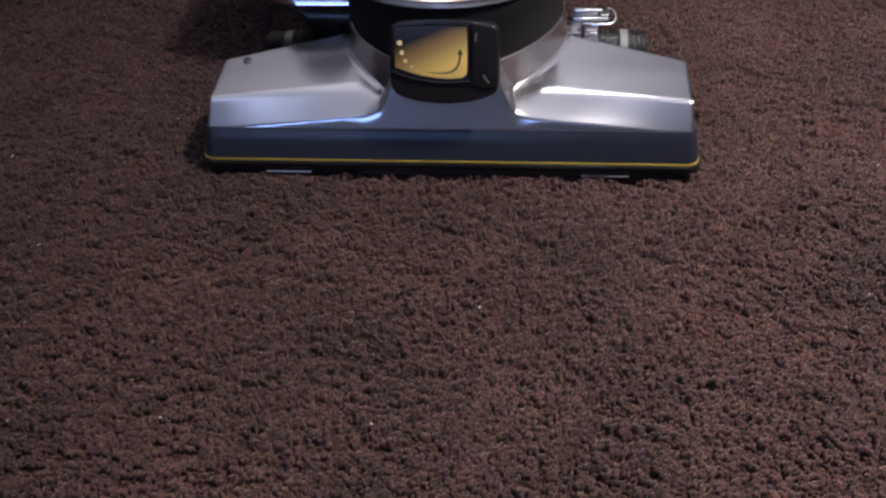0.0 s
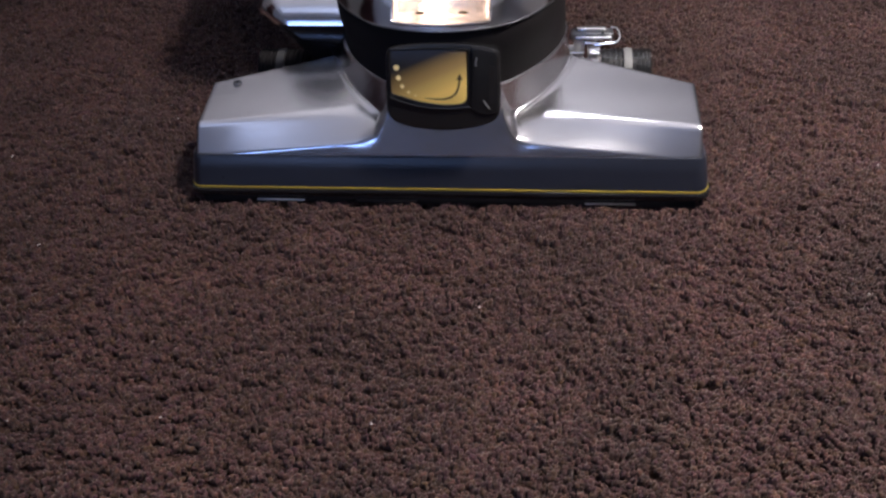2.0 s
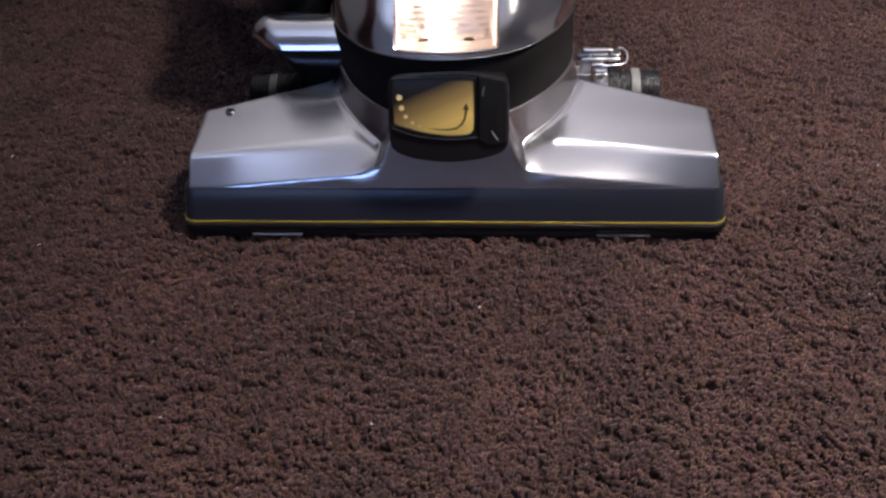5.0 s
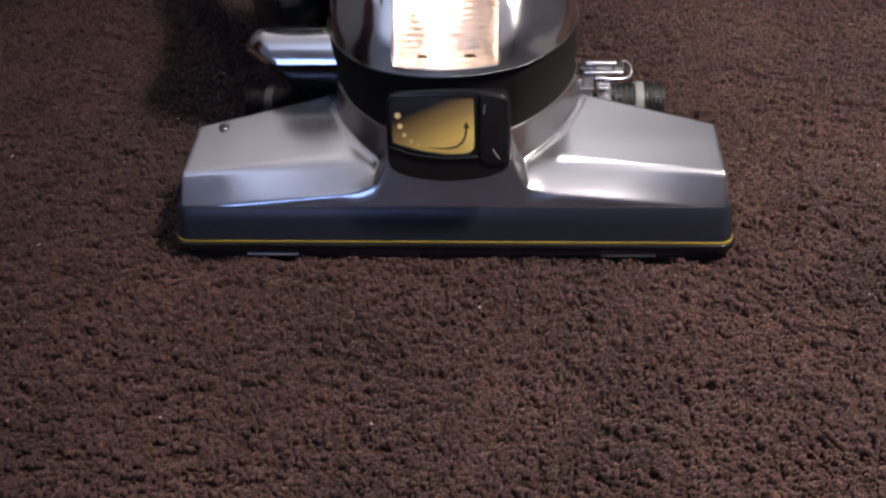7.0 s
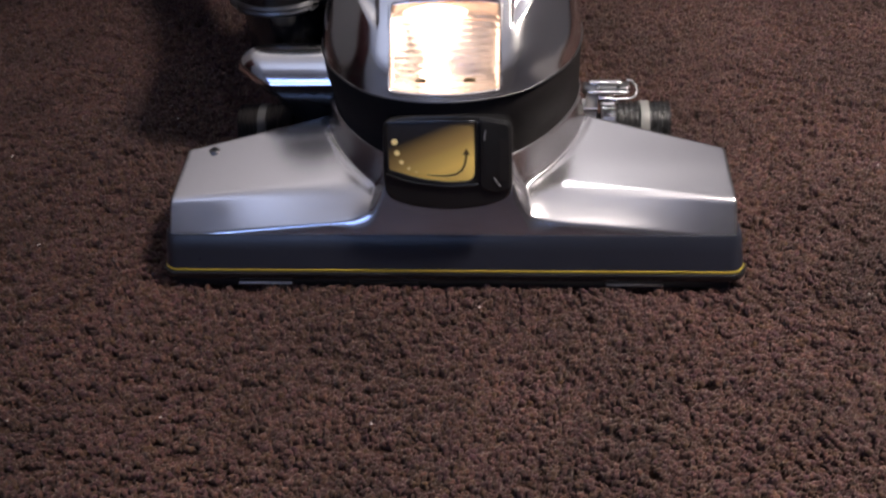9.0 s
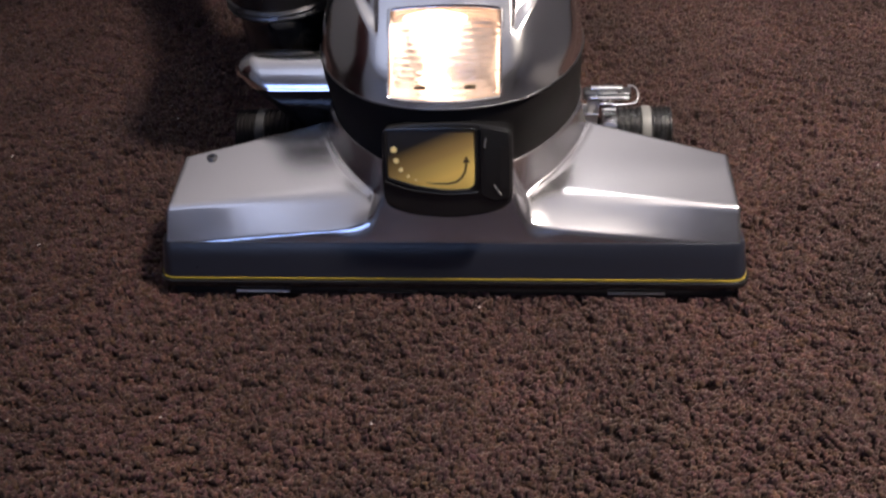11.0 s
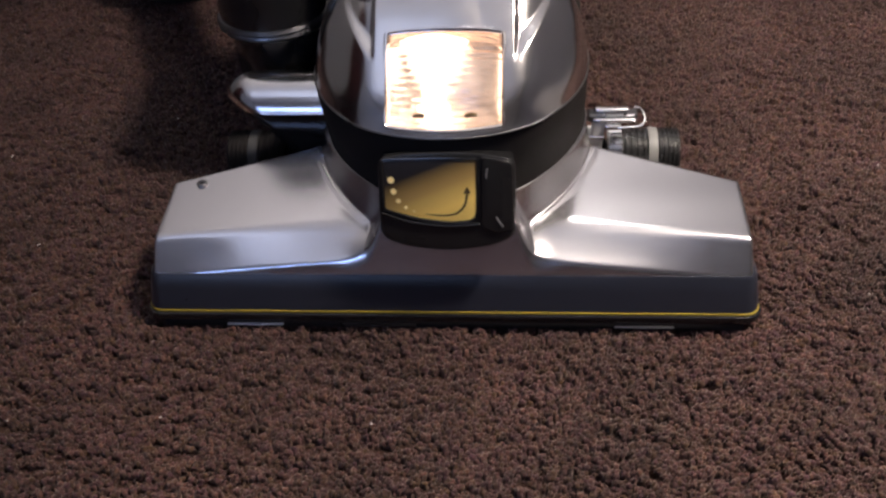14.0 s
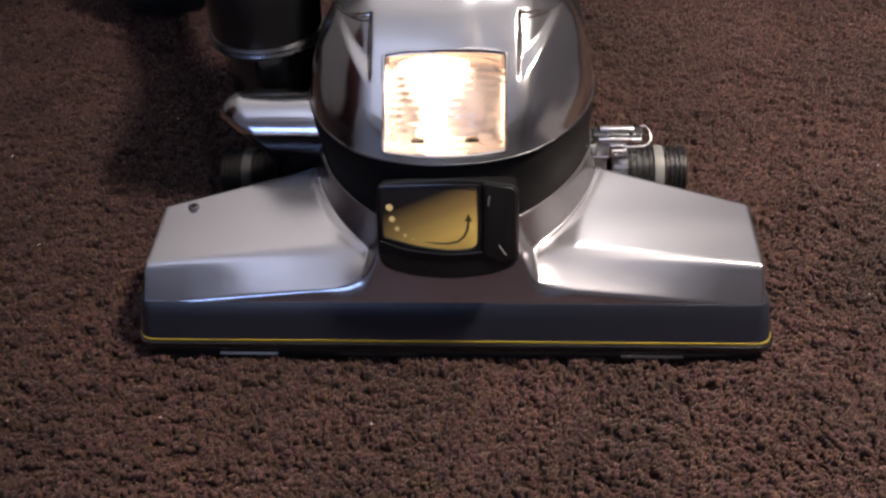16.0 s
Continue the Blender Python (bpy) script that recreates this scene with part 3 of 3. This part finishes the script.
def belt_cap():
    case = rounded([(-34.2, 37.5), (-20, 40.3), (2, 41.3), (22, 40.4), (41.8, 36.6), (42.4, 10), (42.4, -10.8), (28, -17.0), (4, -20.2), (-20, -17.6), (-35.6, -11.4), (-35.4, 12)], [5, 9, 9, 9, 5, 6, 8, 8, 10, 8, 8, 6])
    body = part("belt_cap", slab(case, -13, -0.6, 1.6), BLACK, vac, "glossy black belt cap with gold plate", sharp=50)
    plate = rounded([(-32.0, 37.4), (-20, 37.6), (2, 38.2), (20.9, 37.4), (21.0, 16), (20.4, -0.6), (4, -1.6), (-14, 1.0), (-32.2, 7.0), (-32.3, 24)], [2, 5, 5, 2, 4, 6, 6, 6, 1.5, 4])
    label = part("gold_plate", slab(inset(plate, 0.8), -1.0, 0.25, 0.4), LABEL, body, "printed plate fading from black to gold", sharp=50)
    # raised rim round the plate, and the ledge below it
    rim = [cap(u, v, 0.1) for u, v in plate]
    part("plate_rim", tube(rim + rim[:1], 0.75), BLACK, body, "glossy black rim")
    part("ledge", tube([cap(u, v, -0.2) for u, v in rounded([(-33.5, 4.6), (-20, -0.8), (3, -3.8), (21.5, -2.4)], [0.1, 6, 6, 0.1])], 1.1), BLACK, body)
    block = rounded([(23.0, 39.2), (40.4, 35.6), (41.0, 10), (41.0, -6), (30, -8.5), (22.6, -4)], [1.5, 3, 4, 3, 4, 2])
    part("catch", slab(block, -2.0, 0.7, 1.0), BLACK, body, "black catch beside the plate", sharp=50)
    part("hinge_slot", slab(rounded([(34.6, 27.0), (39.4, 26.2), (39.4, 0.6), (34.6, 0.2)], 0.8), 0.4, 0.85), MATT_BLACK, body)
    part("mark", tube([cap(26.6, 32.0, 0.8), cap(25.8, 28.6, 0.8), cap(25.9, 26.2, 0.8)], 0.45), GREY, body)
    part("mark", tube([cap(31.2, 2.6, 0.8), cap(33.6, -1.4, 0.8), cap(35.2, -3.4, 0.8)], 0.45), GREY, body)
    for (u, v), r in zip([(-27.4, 25.1), (-26.3, 18.1), (-23.9, 12.3), (-19.7, 8.2), (-15.2, 5.8)], (2.0, 1.75, 1.45, 1.05, 0.7)):
        disc = [(u + r * math.cos(2 * math.pi * k / 20), v + r * math.sin(2 * math.pi * k / 20)) for k in range(20)]
        part("dot", slab(disc, 0.2, 0.34), PALE_GOLD, label, "pale gold dot")
    line = [(-9.0, 4.2), (-2, 3.5), (4, 3.4), (9, 4.6), (12.3, 7.4), (14.1, 11.2), (14.9, 15.5), (15.0, 17.5)]
    width = [0.15, 0.35, 0.5, 0.6, 0.65, 0.65, 0.65, 0.65]
    left, right = [], []
    for i, p in enumerate(line):
        d = (Vector(line[min(i + 1, 7)]) - Vector(line[max(i - 1, 0)])).normalized()
        q = Vector((-d.y, d.x)) * width[i]
        left.append(tuple(Vector(p) + q))
        right.append(tuple(Vector(p) - q))
    part("arrow_line", slab(left + right[::-1], 0.2, 0.33), BROWN, label, "brown curved arrow")
    part("arrow_head", slab([(15.0, 21.2), (12.9, 16.8), (17.1, 16.8)], 0.2, 0.33), BROWN, label)


# hood: height, half-width, depth and middle of each outline
HOOD = [(128.0, 84.6, 92.8, 105.0), (140, 82.6, 84.5, 105.8), (150, 80.0, 76.0, 108.0), (160, 76.2, 66.6, 109.5), (169, 71.0, 57.8, 111.0), (177, 64.5, 50.5, 113.5), (184, 56, 43, 117), (190, 46, 34, 121), (195, 33, 24, 124), (197.5, 18, 12, 126)]


def hood_at(z):
    """Half-width, depth and middle at a height, on a smooth curve through HOOD."""
    t = np.array(HOOD)
    k = int(np.clip(np.searchsorted(t[:, 0], z) - 1, 0, len(t) - 2))
    slope = np.gradient(t[:, 1:], t[:, 0], axis=0)
    h = t[k + 1, 0] - t[k, 0]
    u = (z - t[k, 0]) / h
    p = (2 * u ** 3 - 3 * u ** 2 + 1) * t[k, 1:] + (u ** 3 - 2 * u ** 2 + u) * h * slope[k] + (3 * u ** 2 - 2 * u ** 3) * t[k + 1, 1:] + (u ** 3 - u ** 2) * h * slope[k + 1]
    return [float(v) for v in p]


def hood_front(x, z):
    """How far back the hood's front lies at x and z: an oval with a raised, nearly flat middle panel."""
    a, b, c = hood_at(z)
    q = np.minimum(np.abs((np.asarray(x, dtype=float) - MID) / a), 1.0)
    round_y = c - b * (1 - q ** 2.08) ** (1 / 2.08)
    d = np.abs(np.asarray(x, dtype=float) - MID)
    panel = c - b + 1.2 + 3.4 * (d / 38.0) ** 2
    return round_y + (np.minimum(panel, round_y) - round_y) * smoothstep(64.0, 37.0, d) * (0.2 + 0.8 * float(smoothstep(131.0, 150.0, np.array(z))))


LAMP_X0, LAMP_X1, LAMP_Z0, LAMP_Z1 = -30.2, 35.4, 131.5, 169.5
STEP_Z, STEP_FALL = 183.0, 0.27  # where the raised caps end above the facets, and how that edge falls outwards


def lamp_top(x):
    """The headlight's arched upper edge."""
    return LAMP_Z1 + 2.6 * (1 - ((x - 0.5 * (LAMP_X0 + LAMP_X1)) / (0.5 * (LAMP_X1 - LAMP_X0))) ** 2)


def hood():
    zs = np.concatenate([np.linspace(128.0, 132.5, 8), np.linspace(133.4, 157, 34), np.linspace(157.4, 197.5, 110)])
    rings = []
    for z in zs:
        a, b, c = hood_at(z)
        o = np.array(oval(MID, c, a, b, 0, z, 520, 2.08))
        front = o[:, 1] < c
        o[front, 1] = hood_front(o[front, 0], z)
        # hollow facets beside the middle panel, below the upper steps
        xx = np.abs(o[:, 0] - MID)
        lower = 157 + (xx - 40) * 0.75
        upper = STEP_Z - STEP_FALL * (xx - 42)
        zz = np.full_like(xx, z)
        deep = smoothstep(39.0, 41.5, xx) * smoothstep(lower, lower + 8.0, zz) * smoothstep(upper + 0.8, upper - 0.6, zz) * front
        o[:, 1] += deep * 5.4
        rings.append([tuple(p) for p in o])
    n = 520
    verts = [p for r in rings for p in r]
    faces = []
    for i in range(len(rings) - 1):
        for k in range(n):
            q = (i * n + k, i * n + (k + 1) % n, (i + 1) * n + (k + 1) % n, (i + 1) * n + k)
            m = np.mean([verts[j] for j in q], axis=0)
            if LAMP_X0 < m[0] < LAMP_X1 and LAMP_Z0 + 1.0 < m[2] < lamp_top(m[0]) - 1.2 and m[1] < 80:
                continue
            faces.append(q)
    faces.append(tuple(range((len(rings) - 1) * n, len(rings) * n)))
    ob = link_mesh("hood", verts, faces, POLISHED, vac, "polished aluminium hood over the headlight", sharp=40)
    rim = [(p[0], p[1] - 0.1, 128.6) for p in rings[0][::4]]
    part("hood_rim", tube(rim + rim[:1], 0.45, 8), DARK_METAL, ob, "thin rolled rim")
    # raised caps above the hollow facets
    for s in (-1, 1):
        rim = []
        for k in range(13):
            x = MID + s * (41 + 25 * k / 12)
            z = STEP_Z - STEP_FALL * 25 * k / 12
            rim.append((x, float(hood_front(x, z)) + 0.25, z))
        part("step_edge", tube(rim, 0.6), POLISHED, ob)
    return ob


def headlight():
    outline = []
    for k in range(17):
        outline.append((LAMP_X0 + (LAMP_X1 - LAMP_X0) * k / 16, LAMP_Z0))
    for k in range(17):
        x = LAMP_X1 + (LAMP_X0 - LAMP_X1) * k / 16
        outline.append((x, lamp_top(x)))
    corners = [2.5 if k in (0, 16, 17, 33) else 0.4 for k in range(34)]
    frame_pts = []
    for x, z in rounded(outline, corners, 4):
        frame_pts.append((x, float(hood_front(x, z)) - 0.2, z))
    lamp = part("headlight", tube(frame_pts + frame_pts[:1], 1.1), POLISHED, vac, "lit headlight with clear ribbed lens")
    # lens with level ribs, a thin shell
    nx, nz = 24, 114
    outer = [[(LAMP_X0 + (LAMP_X1 - LAMP_X0) * i / nx) for i in range(nx + 1)] for _ in range(nz + 1)]
    verts, faces = [], []
    for side in (0, 1):
        for j in range(nz + 1):
            rib = 0.9 * abs(math.sin(math.pi * j / 8)) if 8 < j < nz - 16 else 0.0
            for i in range(nx + 1):
                x = outer[j][i]
                z = LAMP_Z0 + (lamp_top(x) - LAMP_Z0) * j / nz
                verts.append((x, hood_front(x, z) + (0.2 - rib if side == 0 else 1.9), z + (0 if side == 0 else -0.8)))
    m = (nz + 1) * (nx + 1)
    for side in (0, 1):
        for j in range(nz):
            for i in range(nx):
                a = side * m + j * (nx + 1) + i
                q = (a, a + 1, a + nx + 2, a + nx + 1)
                faces.append(q if side == 0 else q[::-1])
    lens = link_mesh("lens", verts, faces, LENS, lamp, "clear ribbed lens", sharp=60)
    lens.visible_shadow = False
    # reflector: a trough curved about the upright bulb, closed above and below
    rings = []
    levels = np.linspace(LAMP_Z0 - 0.4, LAMP_Z1 + 2.9, 121)
    for z in levels:
        flute = 0.2 * math.sin(2 * math.pi * (z - LAMP_Z0) / 2.7)
        ring = []
        for k in range(25):
            a = math.pi * k / 24
            x = 0.5 * (LAMP_X0 + LAMP_X1) - 33.2 * math.cos(a)
            y0 = float(hood_front(LAMP_X0, z)) + 0.6
            ring.append((x, y0 + (18 + flute) * math.sin(a) ** 0.8, z))
        rings.append(ring)
    bm = loft(rings, close_ring=False, cap_start=False, cap_end=False)
    for ring in (rings[0], rings[-1]):
        lip = [(x, float(hood_front(x, ring[0][2])) + 0.6, ring[0][2]) for x in np.linspace(LAMP_X1 + 0.3, LAMP_X0 - 0.3, 13)]
        bm.faces.new([bm.verts.new(p) for p in ring + lip])
    part("reflector", bm, REFLECTOR, lamp, "warm lit reflector")
    ya, yb = float(hood_front(0, LAMP_Z0 + 4)) + 10, float(hood_front(0, LAMP_Z1 - 3)) + 10
    rings = []
    # The bulb's swellings imitate the reflector's bright zones at top and foot.
    for k in range(33):
        u = k / 32
        r = 4.2 + 2.4 * u + 5.5 * math.exp(-((u - 0.72) / 0.18) ** 2) + 9.0 * math.exp(-((u - 0.93) / 0.07) ** 2) + 4.0 * math.exp(-((u - 0.06) / 0.09) ** 2) - (3.5 if k in (0, 32) else 0)
        rings.append([(-3.5 + 1.15 * r * math.cos(2 * math.pi * i / 20), ya + (yb - ya) * u + min(0.6 * r, 6.0) * math.sin(2 * math.pi * i / 20), LAMP_Z0 + 2 + (LAMP_Z1 - LAMP_Z0 - 6) * u - min(0.5 * r, 3.6) * math.sin(2 * math.pi * i / 20)) for i in range(20)])
    part("bulb", loft(rings), BULB, lamp, "glowing bulb, swollen to fill the lens's bright zones", sharp=60)
    for x in (-11.3, 17.4):
        y = hood_front(x, 136.7)
        part("lens_post", loft([[(x + 3.6 * math.cos(2 * math.pi * k / 16), y + 2.6 + w, 136.7 + 1.1 * math.sin(2 * math.pi * k / 16) - 0.4 * w) for k in range(16)] for w in (0.0, 3.0)]), BROWN, lamp)


def exhaust():
    cy, cz = 131.0, 80.0

    def ring(x_top, x_low, a0, a1, r, count=28):
        out = []
        for k in range(count):
            a = a0 + (a1 - a0) * k / (count - 1)
            t = 0.5 + 0.5 * math.sin(a)
            out.append((x_low + (x_top - x_low) * t ** 0.8, cy - r * math.cos(a), cz + r * math.sin(a)))
        return out

    def shell(a0, a1, grow, mat, name, label):
        rows = [ring(-78, -78, a0, a1, 24 + grow)]
        for k in range(9):
            u = math.sin(0.5 * math.pi * k / 8)
            v = math.cos(0.5 * math.pi * k / 8)
            rows.append(ring(-136 - 19 * u, -98 - 14 * u, a0, a1, (24 + grow) * (0.3 + 0.7 * v)))
        part(name, loft(rows, close_ring=False, cap_start=False, cap_end=True), mat, vac, label, sharp=50)

    shell(radians(20), radians(125), 0.8, POLISHED, "exhaust_cover", "polished metal exhaust cover")
    shell(radians(-110), radians(22), 0.0, BLACK, "exhaust_duct", "black plastic exhaust duct")
    part("duct_scoop", loft([oval(-104 + 4 * k, 131, 30 - 4.5 * k, 23 - 2 * k, 0, 74 - 11 * k, 40, 2.2) for k in range(4)]), BLACK, vac, "black scoop under the exhaust", sharp=60)
    part("cover_trim", tube([(-80, cy - 23.4, cz + 8.2), (-108, cy - 23.4, cz + 8.2), (-127, cy - 23.0, cz + 8.2)], 1.0), CHROME, vac)


def bag_tube():
    cx, cy = -129, 190
    body = part("bag_tube", spin_z([(78, 28), (82, 31), (116, 31.5), (118.5, 35), (121, 37.5), (150, 38.5), (176, 39), (180, 37)], cx, cy), BLACK, vac, "glossy black upright bag tube", sharp=40)
    part("ring", spin_z([(116.0, 33), (117.2, 38), (119.6, 40), (121.6, 39), (123.2, 40), (125.2, 38.8), (126, 36)], cx, cy), DARK_METAL, body, "dark grey metal ring")
    bag = [oval(-322, 518, a, b, 0, z, 40, 2.2) for z, a, b in [(-6, 24, 18), (0, 40, 34), (20, 56, 50), (50, 62, 57), (88, 56, 52), (108, 36, 34)]]
    part("dust_bag", loft(bag), CLOTH, vac, "black cloth dust bag", sharp=60)
    part("fill_hose", tube([(cx, cy, 168), (cx, cy + 10, 182), (cx, cy + 40, 188), (-150, 300, 172), (-225, 420, 136), (-310, 505, 92)], 28, 20), CLOTH, vac)


def motor_body():
    part("motor_housing", loft([[(MID + a * math.cos(2 * math.pi * k / 48), y, zc + b * math.sin(2 * math.pi * k / 48)) for k in range(48)] for y, a, b, zc in [(122, 76, 55, 105), (150, 82, 62, 108), (200, 86, 68, 110), (280, 84, 66, 108), (330, 70, 52, 100), (350, 40, 30, 96)]]), MATT_BLACK, vac, "dark motor housing behind the hood", sharp=60)
    # unseen block above the view, added to throw the deep shadow at left
    part("shadow_block", loft([oval(MID - 6, y, a, b, 0, z, 48, 2.6) for z, y, a, b in [(150, 225, 70, 84), (200, 228, 76, 88), (255, 240, 74, 88), (290, 250, 60, 70), (300, 254, 36, 42)]]), MATT_BLACK, vac, "unseen black block behind the hood, added to cast the left shadow", sharp=60)
    part("chassis", box((-70, 110, 10), (74, 340, 60), 8, 3), MATT_BLACK, vac, "black chassis")
    part("axle", spin_x([(-118, 6), (118, 6)], 172, 18, 16), MATT_BLACK, vac)


WHEEL_Y, WHEEL_Z, WHEEL_R = 168.0, 15.5, 19.2


def wheel(s):
    """A ribbed rubber wheel about its own axle; s: the side on which its outer face lies."""
    def ribs(x0, x1, n):
        out = [(x0, WHEEL_R - 3)]
        for k in range(n):
            a, b = x0 + (x1 - x0) * k / n, x0 + (x1 - x0) * (k + 1) / n
            out += [(a + 0.1 * (b - a), WHEEL_R - 1.2), (a + 0.3 * (b - a), WHEEL_R), (a + 0.7 * (b - a), WHEEL_R), (a + 0.9 * (b - a), WHEEL_R - 1.2)]
        return out + [(x1, WHEEL_R - 3)]

    def flip(p):
        return [(s * x, r) for x, r in p]

    w = part("wheel", spin_x(flip([(-27, 8), (-26, 14), (26, 14), (27, 8)]), 0, 0, 24), MATT_BLACK, vac, "black ribbed rubber wheel with grey band")
    # The left wheel stands in shade: duller tyres and a darker band imitate it.
    part("tyre", spin_x(flip(ribs(-18, 4, 5)), 0, 0), RUBBER if s > 0 else MATT_BLACK, w)
    part("tyre", spin_x(flip(ribs(11, 27, 5)), 0, 0), RUBBER if s > 0 else MATT_BLACK, w)
    part("band", spin_x(flip([(4, WHEEL_R - 4), (4.2, WHEEL_R + 0.1), (7.5, WHEEL_R + 0.5), (10.8, WHEEL_R + 0.1), (11, WHEEL_R - 4)]), 0, 0), GREY if s > 0 else SHADED_GREY, w, "grey band")
    return w


def latch():
    # toothed steel wheel between the neck and the tyre
    rings = []
    teeth = 30
    for x in (108.0, 109.2, 118.3, 119.5):
        inner = 1.4 if x in (108.0, 119.5) else 0.0
        ring = []
        for k in range(teeth):
            for da, dr in ((0.06, -2.2), (0.26, 1.0), (0.70, 1.0), (0.90, -2.2)):
                a, r = 2 * math.pi * (k + da) / teeth, 20.8 - inner + dr
                ring.append((x, WHEEL_Y - 5 + r * math.cos(a), WHEEL_Z + 4 + r * math.sin(a)))
        rings.append(ring)
    part("toothed_ring", loft(rings), BRIGHT, vac, "toothed chrome ring", sharp=25)
    lt = part("latch", box((93, 149, 54.0), (127.5, 159.5, 59.5), 1.4, 3), DARK_METAL, vac, "chrome latch with a wire loop")
    part("latch_lever", box((96, 146.2, 54.6), (126.5, 149.6, 57.8), 1.2, 3), BRIGHT, lt, "bright chrome bar")
    part("latch_lever", box((97, 152, 59.0), (122, 157.5, 62.4), 1.5, 3), BRIGHT, lt, "bright chrome bar")
    part("latch_foot", box((104, 144.2, 50.6), (115, 147.6, 54.0), 1.1, 3), BRIGHT, lt)
    part("bracket", box((96, 147, 40), (104.5, 153, 56.5), 1.2), PALE, lt, "pale grey bracket")
    part("wire_loop", tube([(104, 146, 51.6), (116, 144.6, 52.4), (127, 144.4, 53.0), (131, 146.4, 53.8), (132.6, 150, 55.6), (132.0, 155, 58.2), (129.4, 158.4, 60.0), (125.5, 159, 60.2)], 0.9), BRIGHT, lt)
    part("hinge_pin", tube([(86, 145.5, 44.0), (104.5, 145.5, 44.0)], 1.5, 10), BRIGHT, lt)
    part("latch_rivet", tube([(119, 150.5, 59.8), (119, 150.5, 61.4)], 1.6, 12), DARK_METAL, lt)
    part("side_bracket", box((80, 146, 26), (104, 165, 42.5), 2), PALE, vac)


nozzle()
neck_rim()
bumper()
screw()
collar()
belt_cap()
hood()
headlight()
exhaust()
bag_tube()
motor_body()
latch()
WHEELS = [wheel(-1), wheel(1)]

# seconds, place of the head's front edge and its turn
ROLL_IN = [
    (0, 0.0048, 0.5745, -7.70), (0.5, 0.0038, 0.5639, -7.61), (1, 0.0029, 0.5506, -7.49), (1.5, 0.0024, 0.5430, -7.41), (2, 0.0025, 0.5386, -7.28), (2.5, 0.0026, 0.5327, -7.08),
    (3, 0.0036, 0.5279, -6.73), (3.5, 0.0038, 0.5242, -6.56), (4, 0.0049, 0.5154, -6.23), (6.5, 0.0039, 0.4833, -6.01), (7, 0.0036, 0.4774, -5.96), (7.5, 0.0028, 0.4664, -5.90),
    (8, 0.0024, 0.4586, -5.84), (8.5, 0.0020, 0.4527, -5.83), (9, 0.0018, 0.4475, -5.88), (11.5, 0.0010, 0.4372, -5.84), (12, 0.0006, 0.4329, -5.93), (12.5, 0.0005, 0.4253, -5.88),
    (13, 0.0006, 0.4198, -5.67), (13.5, 0.0004, 0.4155, -5.73), (14, -0.0001, 0.4085, -5.75), (14.5, -0.0003, 0.4025, -5.69), (15, -0.0007, 0.3950, -5.69), (15.5, -0.0006, 0.3873, -5.59), (16, -0.0008, 0.3832, -5.56),
]


def motions():
    walk(vac, [(t, pose(x, y, 0, 0, 0, a)) for t, x, y, a in ROLL_IN])
    for s, w in zip((-1, 1), WHEELS):
        rows = []
        for t, x, y, a in ROLL_IN:
            turn = math.degrees((ROLL_IN[0][2] - y) * 1000 / WHEEL_R)
            rows.append((t, pose(-0.147 if s < 0 else 0.1345, WHEEL_Y / 1000, WHEEL_Z / 1000, turn, 0, 0)))
        walk(w, rows)


motions()
